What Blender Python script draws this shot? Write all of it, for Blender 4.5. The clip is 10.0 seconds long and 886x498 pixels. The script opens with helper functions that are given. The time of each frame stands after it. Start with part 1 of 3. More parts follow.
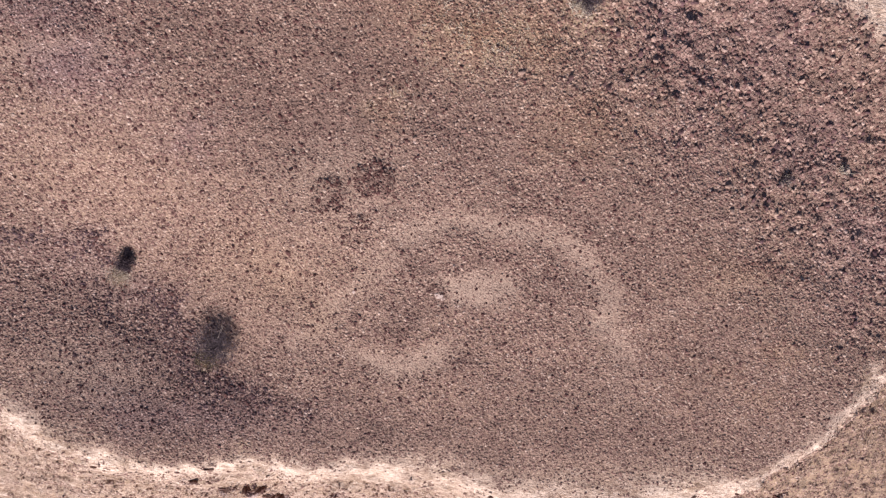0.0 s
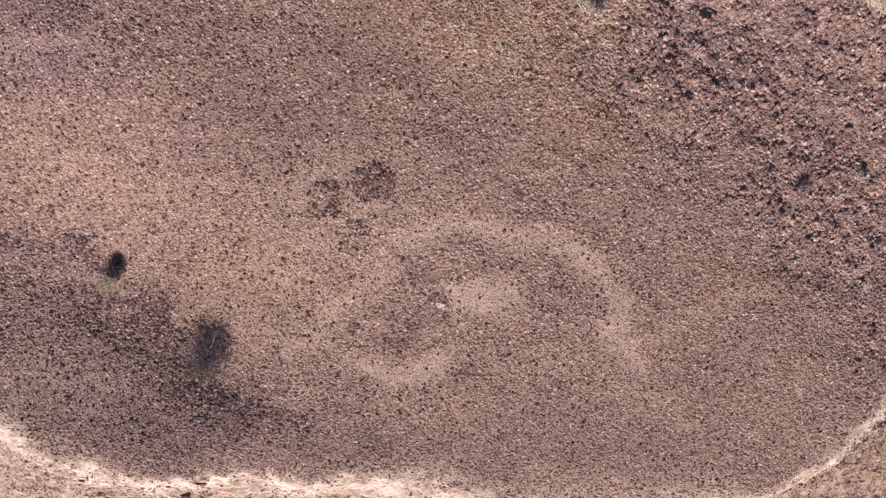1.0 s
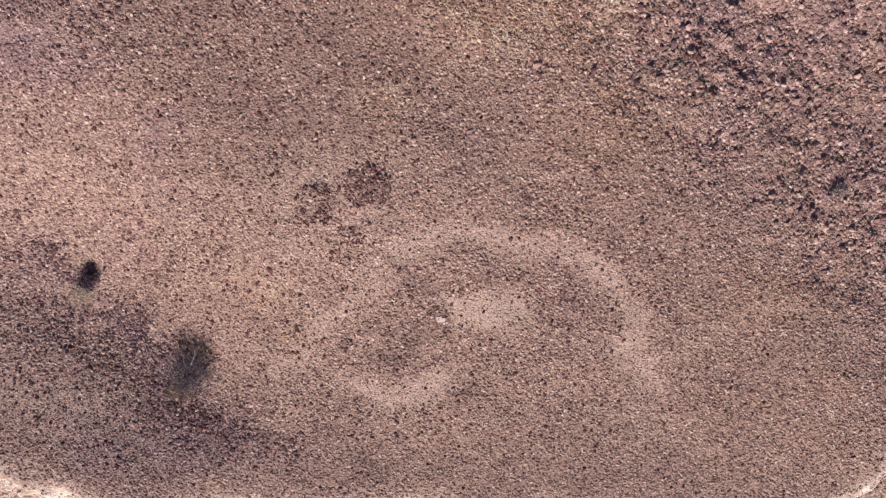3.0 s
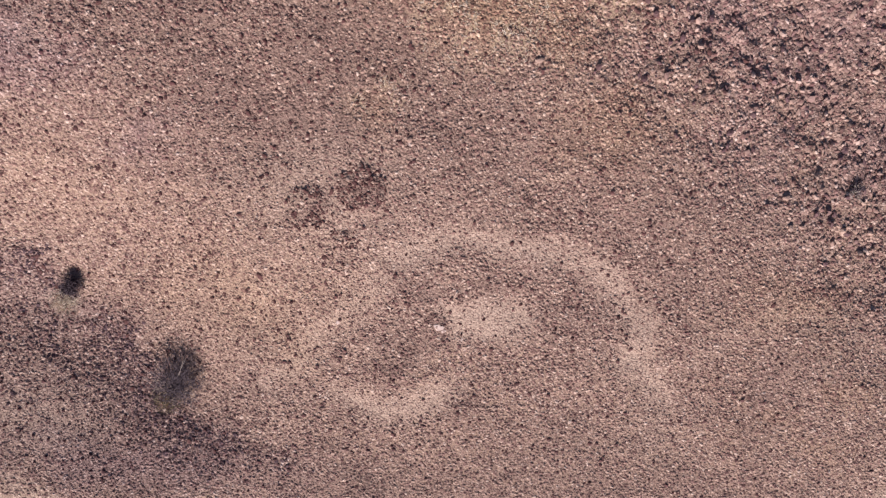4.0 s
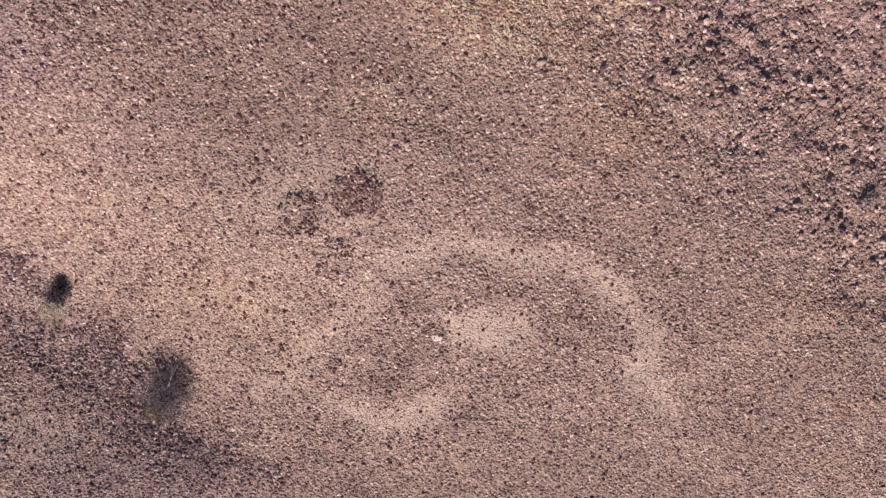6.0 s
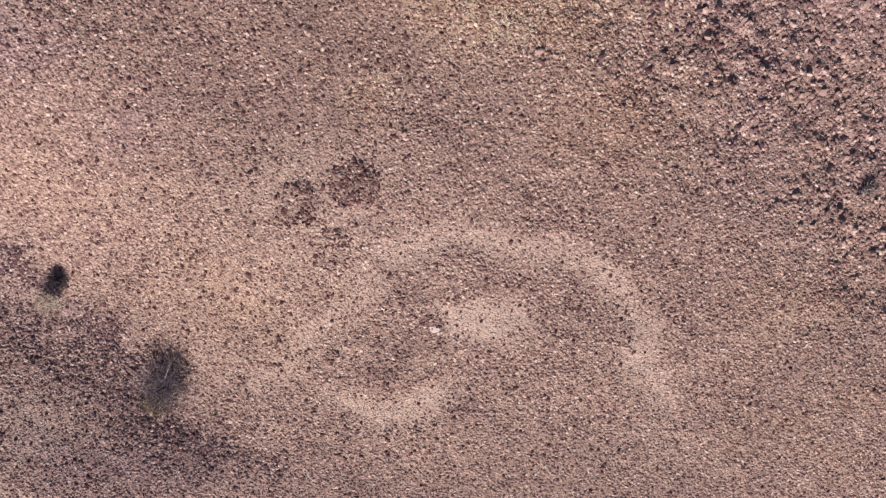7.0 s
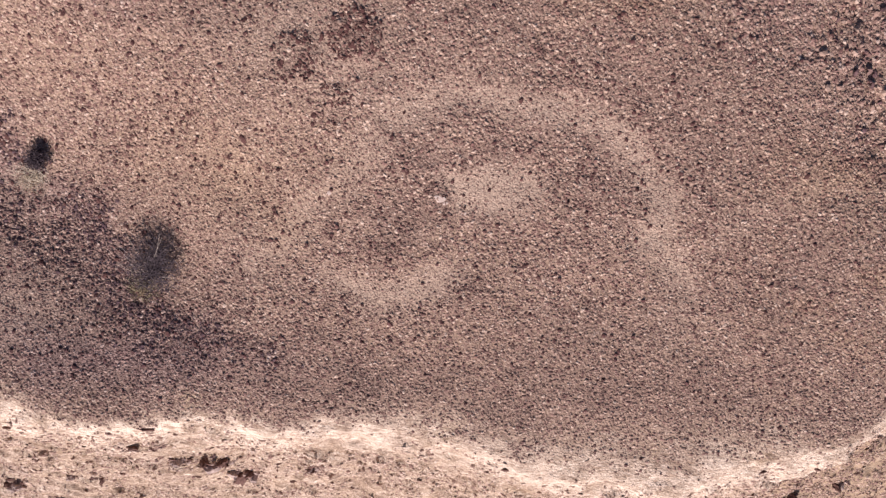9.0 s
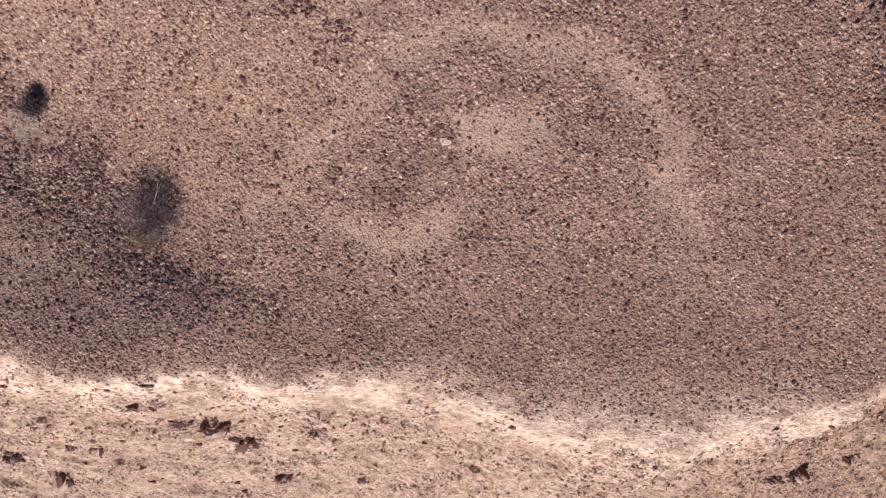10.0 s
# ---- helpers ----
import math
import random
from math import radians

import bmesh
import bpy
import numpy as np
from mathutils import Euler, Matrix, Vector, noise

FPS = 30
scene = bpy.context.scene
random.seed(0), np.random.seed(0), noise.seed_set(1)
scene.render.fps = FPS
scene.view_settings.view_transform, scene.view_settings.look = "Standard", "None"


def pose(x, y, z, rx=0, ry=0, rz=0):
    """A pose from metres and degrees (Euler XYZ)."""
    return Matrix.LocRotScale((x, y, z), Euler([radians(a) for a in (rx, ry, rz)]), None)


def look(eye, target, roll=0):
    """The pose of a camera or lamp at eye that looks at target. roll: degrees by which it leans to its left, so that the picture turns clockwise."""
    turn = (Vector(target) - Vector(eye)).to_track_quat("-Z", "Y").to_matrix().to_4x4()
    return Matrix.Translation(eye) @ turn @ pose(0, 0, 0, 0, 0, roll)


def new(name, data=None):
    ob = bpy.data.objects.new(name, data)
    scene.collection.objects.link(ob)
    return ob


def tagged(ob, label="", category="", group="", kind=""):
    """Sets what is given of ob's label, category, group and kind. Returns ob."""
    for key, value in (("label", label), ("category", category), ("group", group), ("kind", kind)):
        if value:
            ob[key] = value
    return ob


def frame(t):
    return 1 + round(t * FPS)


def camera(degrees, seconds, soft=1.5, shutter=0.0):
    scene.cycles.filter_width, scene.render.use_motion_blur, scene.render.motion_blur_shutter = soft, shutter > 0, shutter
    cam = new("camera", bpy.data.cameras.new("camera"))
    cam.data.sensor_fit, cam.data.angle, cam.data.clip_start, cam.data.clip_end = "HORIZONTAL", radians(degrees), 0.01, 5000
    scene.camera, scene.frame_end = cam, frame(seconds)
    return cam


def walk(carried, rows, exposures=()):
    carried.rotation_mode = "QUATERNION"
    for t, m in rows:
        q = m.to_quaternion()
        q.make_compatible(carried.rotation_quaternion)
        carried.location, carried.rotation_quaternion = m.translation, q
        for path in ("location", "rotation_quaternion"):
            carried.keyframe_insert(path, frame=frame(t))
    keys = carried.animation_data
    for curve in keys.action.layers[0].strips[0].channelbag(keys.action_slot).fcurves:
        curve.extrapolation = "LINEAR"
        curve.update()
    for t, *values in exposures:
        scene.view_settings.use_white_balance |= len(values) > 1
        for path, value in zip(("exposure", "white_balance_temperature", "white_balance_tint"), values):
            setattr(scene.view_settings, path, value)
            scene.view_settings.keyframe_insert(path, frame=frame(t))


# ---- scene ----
cam = camera(72.0, 10.0, soft=1.35)
PATH = [
    (0, (-0.813, 6.753, 17.595), (-0.722, 6.181, 15.681), 176.6),
    (0.5, (-0.803, 6.674, 17.232), (-0.716, 6.11, 15.315), 177.1),
    (1, (-0.803, 6.657, 16.842), (-0.718, 6.093, 14.925), 177.2),
    (1.5, (-0.803, 6.634, 16.448), (-0.719, 6.071, 14.531), 177.3),
    (2, (-0.767, 6.579, 16.098), (-0.687, 6.021, 14.179), 177.6),
    (2.5, (-0.737, 6.527, 15.75), (-0.659, 5.967, 13.831), 177.9),
    (2.7, (-0.734, 6.479, 15.597), (-0.656, 5.92, 13.678), 177.9),
    (3.8, (-0.604, 6.315, 14.78), (-0.535, 5.763, 12.859), 178.6),
    (4, (-0.574, 6.292, 14.654), (-0.507, 5.741, 12.733), 178.8),
    (4.5, (-0.529, 6.233, 14.409), (-0.462, 5.682, 12.488), 178.8),
    (5, (-0.503, 6.222, 14.3), (-0.438, 5.674, 12.378), 179.0),
    (5.5, (-0.507, 6.314, 14.18), (-0.443, 5.764, 12.259), 179.2),
    (5.7, (-0.52, 6.334, 14.144), (-0.455, 5.784, 12.222), 179.1),
    (6.8, (-0.45, 6.236, 14.092), (-0.387, 5.687, 12.17), 179.3),
    (7, (-0.426, 6.102, 14.115), (-0.363, 5.553, 12.193), 179.3),
    (7.5, (-0.359, 5.523, 14.13), (-0.293, 4.971, 12.209), 179.0),
    (8, (-0.318, 4.718, 14.152), (-0.25, 4.166, 12.231), 178.8),
    (8.5, (-0.281, 3.844, 14.15), (-0.213, 3.287, 12.23), 178.8),
    (9, (-0.271, 2.893, 14.177), (-0.202, 2.336, 12.257), 178.8),
    (9.5, (-0.266, 2.056, 14.218), (-0.199, 1.499, 12.299), 178.9),
    (10, (-0.249, 1.561, 14.184), (-0.183, 1.004, 12.265), 178.9),
]
walk(cam, [(t, look(eye, target, roll)) for t, eye, target, roll in PATH],
     [(0, 0.43, 6720, 23), (2.5, 0.50, 6720, 23), (5, 0.64, 6640, 22), (7, 0.67, 6620, 20.5), (8.5, 0.56, 6720, 21.5), (10, 0.32, 6920, 23)])

# ---- light ----
SUN_TURN = 8.0        # degrees by which the shadows lean from north towards east
SUN_HEIGHT = 38.0
sun = new("sun", bpy.data.lights.new("sun", "SUN"))
sun.data.energy, sun.data.angle, sun.data.color = 4.5, radians(0.6), (1.0, 0.985, 0.965)
sun_way = Vector((math.sin(radians(SUN_TURN)), math.cos(radians(SUN_TURN)), -math.tan(radians(SUN_HEIGHT))))
sun.matrix_world = look((-20, -140, 130), Vector((-20, -140, 130)) + sun_way)
world = bpy.data.worlds.new("desert_sky")
scene.world = world
world.use_nodes = True
sky = world.node_tree.nodes.new("ShaderNodeTexSky")
sky.sky_type, sky.sun_disc = "NISHITA", False
sky.sun_elevation, sky.sun_rotation = radians(SUN_HEIGHT), radians(180 + SUN_TURN)
sky.air_density, sky.dust_density, sky.ozone_density = 0.65, 2.0, 4.5
back = world.node_tree.nodes["Background"]
back.inputs["Strength"].default_value = 0.066
world.node_tree.links.new(sky.outputs["Color"], back.inputs["Color"])

rng = np.random.default_rng(11)


# ---- fields over the plan ----
def lattice(i, j, seed):
    h = (i.astype(np.int64) * 374761393 + j.astype(np.int64) * 668265263 + seed * 1442695041) & 0xFFFFFFFF
    h = ((h ^ (h >> 13)) * 1274126177) & 0xFFFFFFFF
    h = ((h ^ (h >> 16)) * 2246822519) & 0xFFFFFFFF
    return ((h ^ (h >> 15)) & 0xFFFFFF) / float(0xFFFFFF)


def value_noise(x, y, seed=0):
    """Smooth noise from -1 to 1, one bump a metre."""
    i, j = np.floor(x), np.floor(y)
    u, v = x - i, y - j
    u, v = u * u * u * (u * (6 * u - 15) + 10), v * v * v * (v * (6 * v - 15) + 10)
    a, b = lattice(i, j, seed), lattice(i + 1, j, seed)
    c, d = lattice(i, j + 1, seed), lattice(i + 1, j + 1, seed)
    return 2 * ((a * (1 - u) + b * u) * (1 - v) + (c * (1 - u) + d * u) * v) - 1


def layers(x, y, size, octaves=4, seed=0, gain=0.5):
    total, amount = np.zeros_like(x), 1.0
    for k in range(octaves):
        f = 2.03 ** k / size
        total = total + amount * value_noise(x * f + 17.3 * k, y * f - 9.1 * k, seed + k)
        amount *= gain
    return total


def step(a, b, v):
    s = np.clip((v - a) / (b - a), 0, 1)
    return s * s * (3 - 2 * s)


def stroke(x, y, points, width):
    """1 on a line through the points, falling off softly over its width."""
    best = np.full(x.shape, 1e9)
    for (ax, ay), (bx, by) in zip(points, points[1:]):
        dx, dy = bx - ax, by - ay
        k = np.clip(((x - ax) * dx + (y - ay) * dy) / (dx * dx + dy * dy), 0, 1)
        best = np.minimum(best, (x - ax - k * dx) ** 2 + (y - ay - k * dy) ** 2)
    return np.exp(-best / (width * width))


def blob(x, y, cx, cy, rx, ry, turn=0.0):
    c, s = math.cos(radians(turn)), math.sin(radians(turn))
    u, v = (x - cx) * c + (y - cy) * s, (y - cy) * c - (x - cx) * s
    return np.exp(-((u / rx) ** 2 + (v / ry) ** 2))


RIM = [(-40, 3), (-24, -1.5), (-16, -3.6), (-13.8, -5.0), (-12.3, -6.2), (-10.6, -6.7), (-8.6, -6.9), (-6.6, -6.6),
       (-4.9, -6.3), (-3.7, -6.7), (-2.4, -6.35), (-0.6, -6.45), (1, -6.5), (2.2, -6.75), (3.3, -7.05), (4.3, -7.35), (5.6, -7.55), (6.9, -7.5),
       (8, -7.2), (9.2, -6.8), (10.5, -6.25), (11.75, -5.6), (13.0, -4.5), (14.15, -2.75), (15.4, -1.0), (16.4, 2), (17.2, 6),
       (18, 12), (20, 30), (0, 60), (-40, 50)]


def outside(x, y, edge=RIM):
    """Metres beyond a closed line, by default the rim of the plateau; negative within."""
    best, inside = np.full(x.shape, 1e9), np.zeros(x.shape, bool)
    for (ax, ay), (bx, by) in zip(edge, edge[1:] + edge[:1]):
        dx, dy = bx - ax, by - ay
        k = np.clip(((x - ax) * dx + (y - ay) * dy) / (dx * dx + dy * dy), 0, 1)
        best = np.minimum(best, (x - ax - k * dx) ** 2 + (y - ay - k * dy) ** 2)
        if ay != by:
            inside ^= ((ay > y) != (by > y)) & (x < ax + (y - ay) / dy * dx)
    return np.where(inside, -1, 1) * np.sqrt(best)


def rim_distance(x, y):
    far = np.clip(1 - np.hypot(x, y) / 400, 0, 1)
    return outside(x, y) - 0.2 + far * (0.22 * layers(x, y, 1.3, 4, 40) + 0.10 * layers(x, y, 0.3, 2, 47))


def rough_zone(x, y):
    """The stony flank in the north-east."""
    return step(-1.2, 2.2, (x - 5.8) * 0.60 + (y - 5.2) * 0.80 + 0.5 * layers(x, y, 2.0, 3, 60))


def sandy(x, y):
    """The bare sand past the stony flank."""
    return step(-0.25, 0.25, x * 0.55 + y * 0.835 - 13.8 + 0.25 * layers(x, y, 0.9, 3, 65)) * step(8, 10, x)


OUTER_ARC = [(-1.35, 1.75), (-0.54, 2.12), (0.13, 2.38), (0.97, 2.4), (1.98, 2.27), (3.0, 2.2), (3.92, 1.91), (4.62, 1.35), (5.1, 0.77), (5.42, 0.18), (5.41, -0.5), (5.9, -1.1), (6.25, -1.8), (6.3, -2.6)]
SWEPT_PATCH = [(-0.03, 0.4), (0.3, 0.76), (1.0, 0.93), (1.73, 0.95), (2.42, 0.73), (2.43, 0.16), (1.9, -0.3), (1.16, -0.34), (0.41, -0.28)]
LOWER_PATCH = [(-2.5, -2.0), (-2.3, -2.5), (-1.79, -2.85), (-1.0, -3.02), (-0.18, -2.75), (0.46, -2.2), (0.75, -1.6), (0.2, -1.55), (-0.3, -2.0), (-0.89, -2.3), (-1.67, -2.05)]
WEST_ARC = [(-4.26, -2.12), (-3.67, -1.37), (-2.95, -0.46), (-2.26, 0.36), (-1.73, 1.11)]
EAST_ARC = [(7.0, -0.1), (7.8, 0.7), (8.7, 1.03), (9.8, 1.2), (10.9, 0.85), (11.8, 0.2)]


def cleared(x, y):
    """Where the stones were swept off: the paths of the old ground figure."""
    wx, wy = x + 0.12 * layers(x, y, 0.7, 3, 80), y + 0.12 * layers(x, y, 0.7, 3, 84)
    c = (0.68 - 0.3 * step(1.0, 2.2, -wy)) * stroke(wx, wy, OUTER_ARC, 0.38)
    c = np.maximum(c, 0.9 * blob(wx, wy, 5.3, -0.55, 0.55, 0.5))
    c = np.maximum(c, 0.85 * (1 - step(-0.4, 0.28, outside(wx, wy, SWEPT_PATCH))))
    c = np.maximum(c, 0.75 * (1 - step(-0.4, 0.5, outside(wx, wy, LOWER_PATCH))))
    c = np.maximum(c, 0.54 * stroke(wx, wy, WEST_ARC, 0.5))
    c = np.maximum(c, 0.30 * stroke(wx, wy, EAST_ARC, 0.34))
    c = np.maximum(c, 0.32 * blob(wx, wy, -4.6, 0.0, 2.6, 1.8, 20))
    c = np.maximum(c, 0.1 * blob(wx, wy, -10.5, 3.0, 2.6, 1.6))
    # Pale gaps, lightened further against the shade on the hollow's north-facing side.
    c = np.maximum(c, 0.5 * blob(wx, wy, -10.8, -3.9, 2.0, 1.0, -10))
    c = np.maximum(c, 0.5 * blob(wx, wy, -3.0, 3.2, 1.9, 1.3))
    c = np.maximum(c, 0.95 * blob(wx, wy, -10.26, -0.84, 0.60, 0.50))
    c = np.maximum(c, 0.28 * stroke(wx, wy, [(-13.4, 5.9), (-12.4, 5.95), (-10.8, 6.15), (-9.3, 6.2)], 0.28))
    return np.clip(c, 0, 1) * (1 - heaped(x, y))


HEAPS = ((-2.14, 3.46, 0.56, 0.85), (-3.40, 2.85, 0.54, 0.5), (-2.50, 2.20, 0.27, 0.6))


def heaped(x, y):
    """The low round heaps of small dark stones."""
    h = np.zeros_like(x)
    for cx, cy, r, much in HEAPS:
        h = np.maximum(h, much * (1 - step(0.5 * r, 1.3 * r, np.hypot(x - cx, y - cy) + 0.16 * layers(x, y, 0.3, 3, 97))))
    return h


RUNNEL_BED = [(-24, 2.2), (-16, 1.2), (-13.2, 0.95), (-11.9, 0.95), (-10.6, 0.75), (-9.9, -0.45), (-8.6, -0.75), (-7.8, -1.5), (-7.5, -2.8),
              (-6.5, -3.5), (-5.0, -3.9), (-2.8, -4.1), (-2.4, -5.0), (-8, -5.4), (-11, -4.1), (-13.7, -3.1), (-24, -0.5)]


def runnel_bed(x, y):
    """The dark stony hollow in the south-west: 1 along its upper edge, less further in."""
    d = outside(x, y, RUNNEL_BED) + 0.28 * layers(x, y, 0.9, 4, 92)
    edge = stroke(x, y, RUNNEL_BED[3:11], 1.15)
    return (1 - step(-0.45, 0.25, d)) * (0.12 + 0.88 * edge) * (1 - 0.85 * step(0.0, 1.3, -y - 2.2 - 0.33 * np.clip(x + 14, 0, 8)))


def stony(x, y):
    """Where dark stones lie thick."""
    wx, wy = x + 0.3 * layers(x, y, 1.0, 3, 90), y + 0.3 * layers(x, y, 1.0, 3, 94)
    s = 0.95 * stroke(wx, wy, [(-0.5, 0.55), (-0.8, -0.4), (-1.1, -1.3), (-1.2, -1.8)], 0.5)
    s = np.maximum(s, 0.85 * stroke(wx, wy, [(0.3, 1.0), (1.3, 1.3), (2.3, 1.3)], 0.34))
    s = np.maximum(s, 0.8 * stroke(wx, wy, [(0.5, -2.3), (1.4, -2.1)], 0.28))
    s = np.maximum(s, 0.45 * blob(wx, wy, 3.7, 0.2, 0.9, 1.0))
    s = np.maximum(s, 0.45 * stroke(wx, wy, [(9.9, 1.7), (11.1, 1.5), (12.3, 1.0)], 0.3))
    s = np.maximum(s, 0.55 * stroke(wx, wy, [(1.6, 3.1), (2.9, 3.0), (4.2, 2.4), (5.6, 1.7), (6.4, 0.6)], 0.7))
    s = np.maximum(s, runnel_bed(x, y))
    s = np.maximum(s, 0.2 * blob(wx, wy, 6.5, 3.2, 2.5, 1.2))
    return np.clip(s, 0, 1)


def mauve(x, y):
    """Where the ground has a violet cast."""
    wx, wy = x + 0.5 * layers(x, y, 1.4, 3, 120), y + 0.5 * layers(x, y, 1.4, 3, 124)
    m = 0.65 * blob(wx, wy, -10.4, 5.7, 1.5, 0.8)
    m = np.maximum(m, 0.5 * blob(wx, wy, -11.3, 7.1, 2.0, 0.9))
    m = np.maximum(m, 0.4 * blob(wx, wy, -7.2, 3.9, 1.0, 0.6))
    m = np.maximum(m, 0.4 * blob(wx, wy, 13.1, 3.3, 1.7, 1.0))
    m = np.maximum(m, 0.36 * blob(wx, wy, 6.3, 8.0, 1.7, 1.1))
    m = np.maximum(m, 0.26 * rough_zone(x, y) * np.clip(0.5 + layers(x, y, 1.8, 3, 128), 0, 1))
    m = np.maximum(m, 0.28 * runnel_bed(x, y) ** 0.5)
    m = np.maximum(m, 0.45 * blob(wx, wy, -8.0, -4.9, 3.4, 0.9))
    return np.clip(m, 0, 1)


def ochre(x, y):
    """Where the ground has a yellow cast."""
    wx, wy = x + 0.5 * layers(x, y, 1.2, 3, 130), y + 0.5 * layers(x, y, 1.2, 3, 134)
    o = 0.8 * blob(wx, wy, 0.6, 7.9, 2.6, 1.1)
    o = np.maximum(o, 0.4 * blob(wx, wy, -1.95, 5.7, 0.7, 0.6))
    o = np.maximum(o, 0.16 * blob(wx, wy, -10.0, 2.6, 3.2, 1.3))
    o = np.maximum(o, 0.45 * blob(wx, wy, 3.6, 5.6, 1.4, 0.9))
    o = np.maximum(o, 0.4 * blob(wx, wy, -5.0, 0.2, 2.4, 1.6))
    o = np.maximum(o, 0.4 * blob(wx, wy, 9.0, 1.4, 1.6, 0.7))
    o = np.maximum(o, 0.5 * blob(wx, wy, 10.5, -1.2, 2.0, 1.4) * np.clip(0.4 + layers(x, y, 0.9, 3, 138), 0, 1))
    return np.clip(o, 0, 1)


def varnished(x, y):
    """Fine dark gravel crust, soft-edged."""
    wx, wy = x + 0.5 * layers(x, y, 1.6, 3, 70), y + 0.5 * layers(x, y, 1.6, 3, 74)
    v = (0.52 - 0.1 * step(-4, 0, x)) * stroke(wx, wy, [(-9.0, -5.0), (-4, -5.0), (1, -4.9), (6, -4.8), (9.5, -3.5)], 1.0)
    v = np.maximum(v, 0.65 * stroke(wx, wy, [(-0.5, 0.55), (-0.8, -0.4), (-1.1, -1.3), (-1.2, -1.8)], 0.5))
    v = np.maximum(v, 1.0 * blob(wx, wy, -4.6, 5.2, 3.2, 1.2, 3))
    v = np.maximum(v, 0.5 * blob(wx, wy, -5.5, 4.2, 3.6, 1.2, 3))
    v = np.maximum(v, 0.6 * blob(wx, wy, -6.5, 7.0, 5.5, 2.2))
    v = np.maximum(v, 0.55 * blob(wx, wy, 1.0, 5.0, 3.0, 1.3))
    v = np.maximum(v, 0.85 * blob(wx, wy, -2.4, 6.6, 2.6, 1.7))
    v = np.maximum(v, 0.5 * blob(wx, wy, 4.8, 2.6, 3.2, 0.9, -25))
    v = np.maximum(v, 0.6 * blob(wx, wy, 9.3, -1.0, 1.9, 1.5))
    v = np.maximum(v, 0.7 * blob(wx, wy, -10.8, 5.5, 1.0, 0.6))
    v = np.maximum(v, 0.25 * blob(wx, wy, 3.2, 4.8, 3.2, 1.3, -10))
    v = np.maximum(v, 0.3 * blob(wx, wy, 3.0, -3.3, 3.0, 1.0))
    v = np.maximum(v, 0.5 * stony(x, y) * (1 - 0.7 * step(4, 6, -x))) * (1 - 0.95 * rough_zone(x, y))
    v = np.maximum(v, 0.5 * blob(wx, wy, 10.8, 7.6, 3.6, 2.6))
    return np.clip(np.maximum(v * (1 - 0.9 * cleared(x, y)), heaped(x, y)), 0, 1)


def height(x, y):
    d = rim_distance(x, y)
    top = 0.3 * blob(x, y, -2, 3, 5, 4) + 0.4 * blob(x, y, -9.5, 6, 3, 2.5) - 1.15 * blob(x, y, -9.9, -0.7, 3.6, 3.2) - 0.25 * blob(x, y, -6.3, -3.2, 2.0, 1.5)
    top = top - 0.85 * step(5.2, 12.2, x * 0.6 + y * 0.8)
    near = np.clip(1 - np.hypot(x, y) / 200, 0, 1)
    top = top + near * (0.05 * layers(x, y, 2.2, 3, 10) + 0.012 * layers(x, y, 0.35, 3, 20))
    top = top + near * rough_zone(x, y) * (0.062 * layers(x, y, 0.36, 3, 25) + 0.035 * layers(x, y, 0.9, 2, 27))
    top = top - 0.05 * cleared(x, y) + 0.03 * stony(x, y) + 0.06 * heaped(x, y)
    steep = 0.93 + 0.10 * step(4, 14, x)
    fall = np.logaddexp(0, 3.2 * np.clip(d, -10, 45) - 0.3) / 3.2
    fall = steep * (fall - 0.5 * np.logaddexp(0, np.clip(fall - 7.5, -30, 60)))
    slope = step(0.0, 1.6, d) * near
    ledges = np.abs(layers(x * 0.55, y * 1.25, 1.7, 5, 30, 0.6))
    gullies = layers(x * 1.2, y * 0.45, 2.4, 3, 35)
    shelves = step(0.15, 0.3, layers(x * 0.8, y, 1.1, 3, 33)) + 1.6 * step(0.1, 0.2, layers(x * 0.4, y * 1.3, 0.8, 3, 34))
    z = top - fall + slope * (1 - 0.5 * step(9, 12, x)) * (0.15 * (0.55 - ledges) + 0.15 * gullies + 0.03 * shelves + 0.045 * layers(x * 0.6, y, 0.4, 3, 37, 0.65))
    z = z + near * step(-0.45, 0.4, d) * 0.035 * layers(x, y, 0.45, 3, 39, 0.65)
    hills = 6 * layers(x, y, 60, 3, 50) * step(20, 120, np.hypot(x, y))
    return np.maximum(z, -20 + 0.02 * z) + hills


def fade(x):
    """How wide the stones thin out towards the rim."""
    return 0.5 + 0.5 * step(9, 12, -x) + 0.8 * step(-4, 0, x) + 0.75 * step(2.5, 5, x) - 1.2 * step(8.5, 11.5, x)


# ---- materials ----
def shader(name):
    m = bpy.data.materials.new(name)
    m.use_nodes = True
    n, l = m.node_tree.nodes, m.node_tree.links
    return m, n, l, n["Principled BSDF"]


def rgba(c):
    """A base colour with full alpha."""
    return (c[0], c[1], c[2], 1)


def mix(n, l, fac, a, b, kind="MIX"):
    node = n.new("ShaderNodeMix")
    node.data_type, node.blend_type = "RGBA", kind
    for socket, value in ((node.inputs[0], fac), (node.inputs[6], a), (node.inputs[7], b)):
        if isinstance(value, (int, float)):
            socket.default_value = value
        elif isinstance(value, tuple):
            socket.default_value = rgba(value)
        else:
            l.new(value, socket)
    return node.outputs[2]


def ramp(n, l, fac, stops):
    node = n.new("ShaderNodeValToRGB")
    e = node.color_ramp.elements
    while len(e) < len(stops):
        e.new(0.5)
    for point, (at, colour) in zip(e, stops):
        point.position, point.color = at, (rgba(colour) if isinstance(colour, tuple) else (colour, colour, colour, 1))
    l.new(fac, node.inputs[0])
    return node.outputs[0]


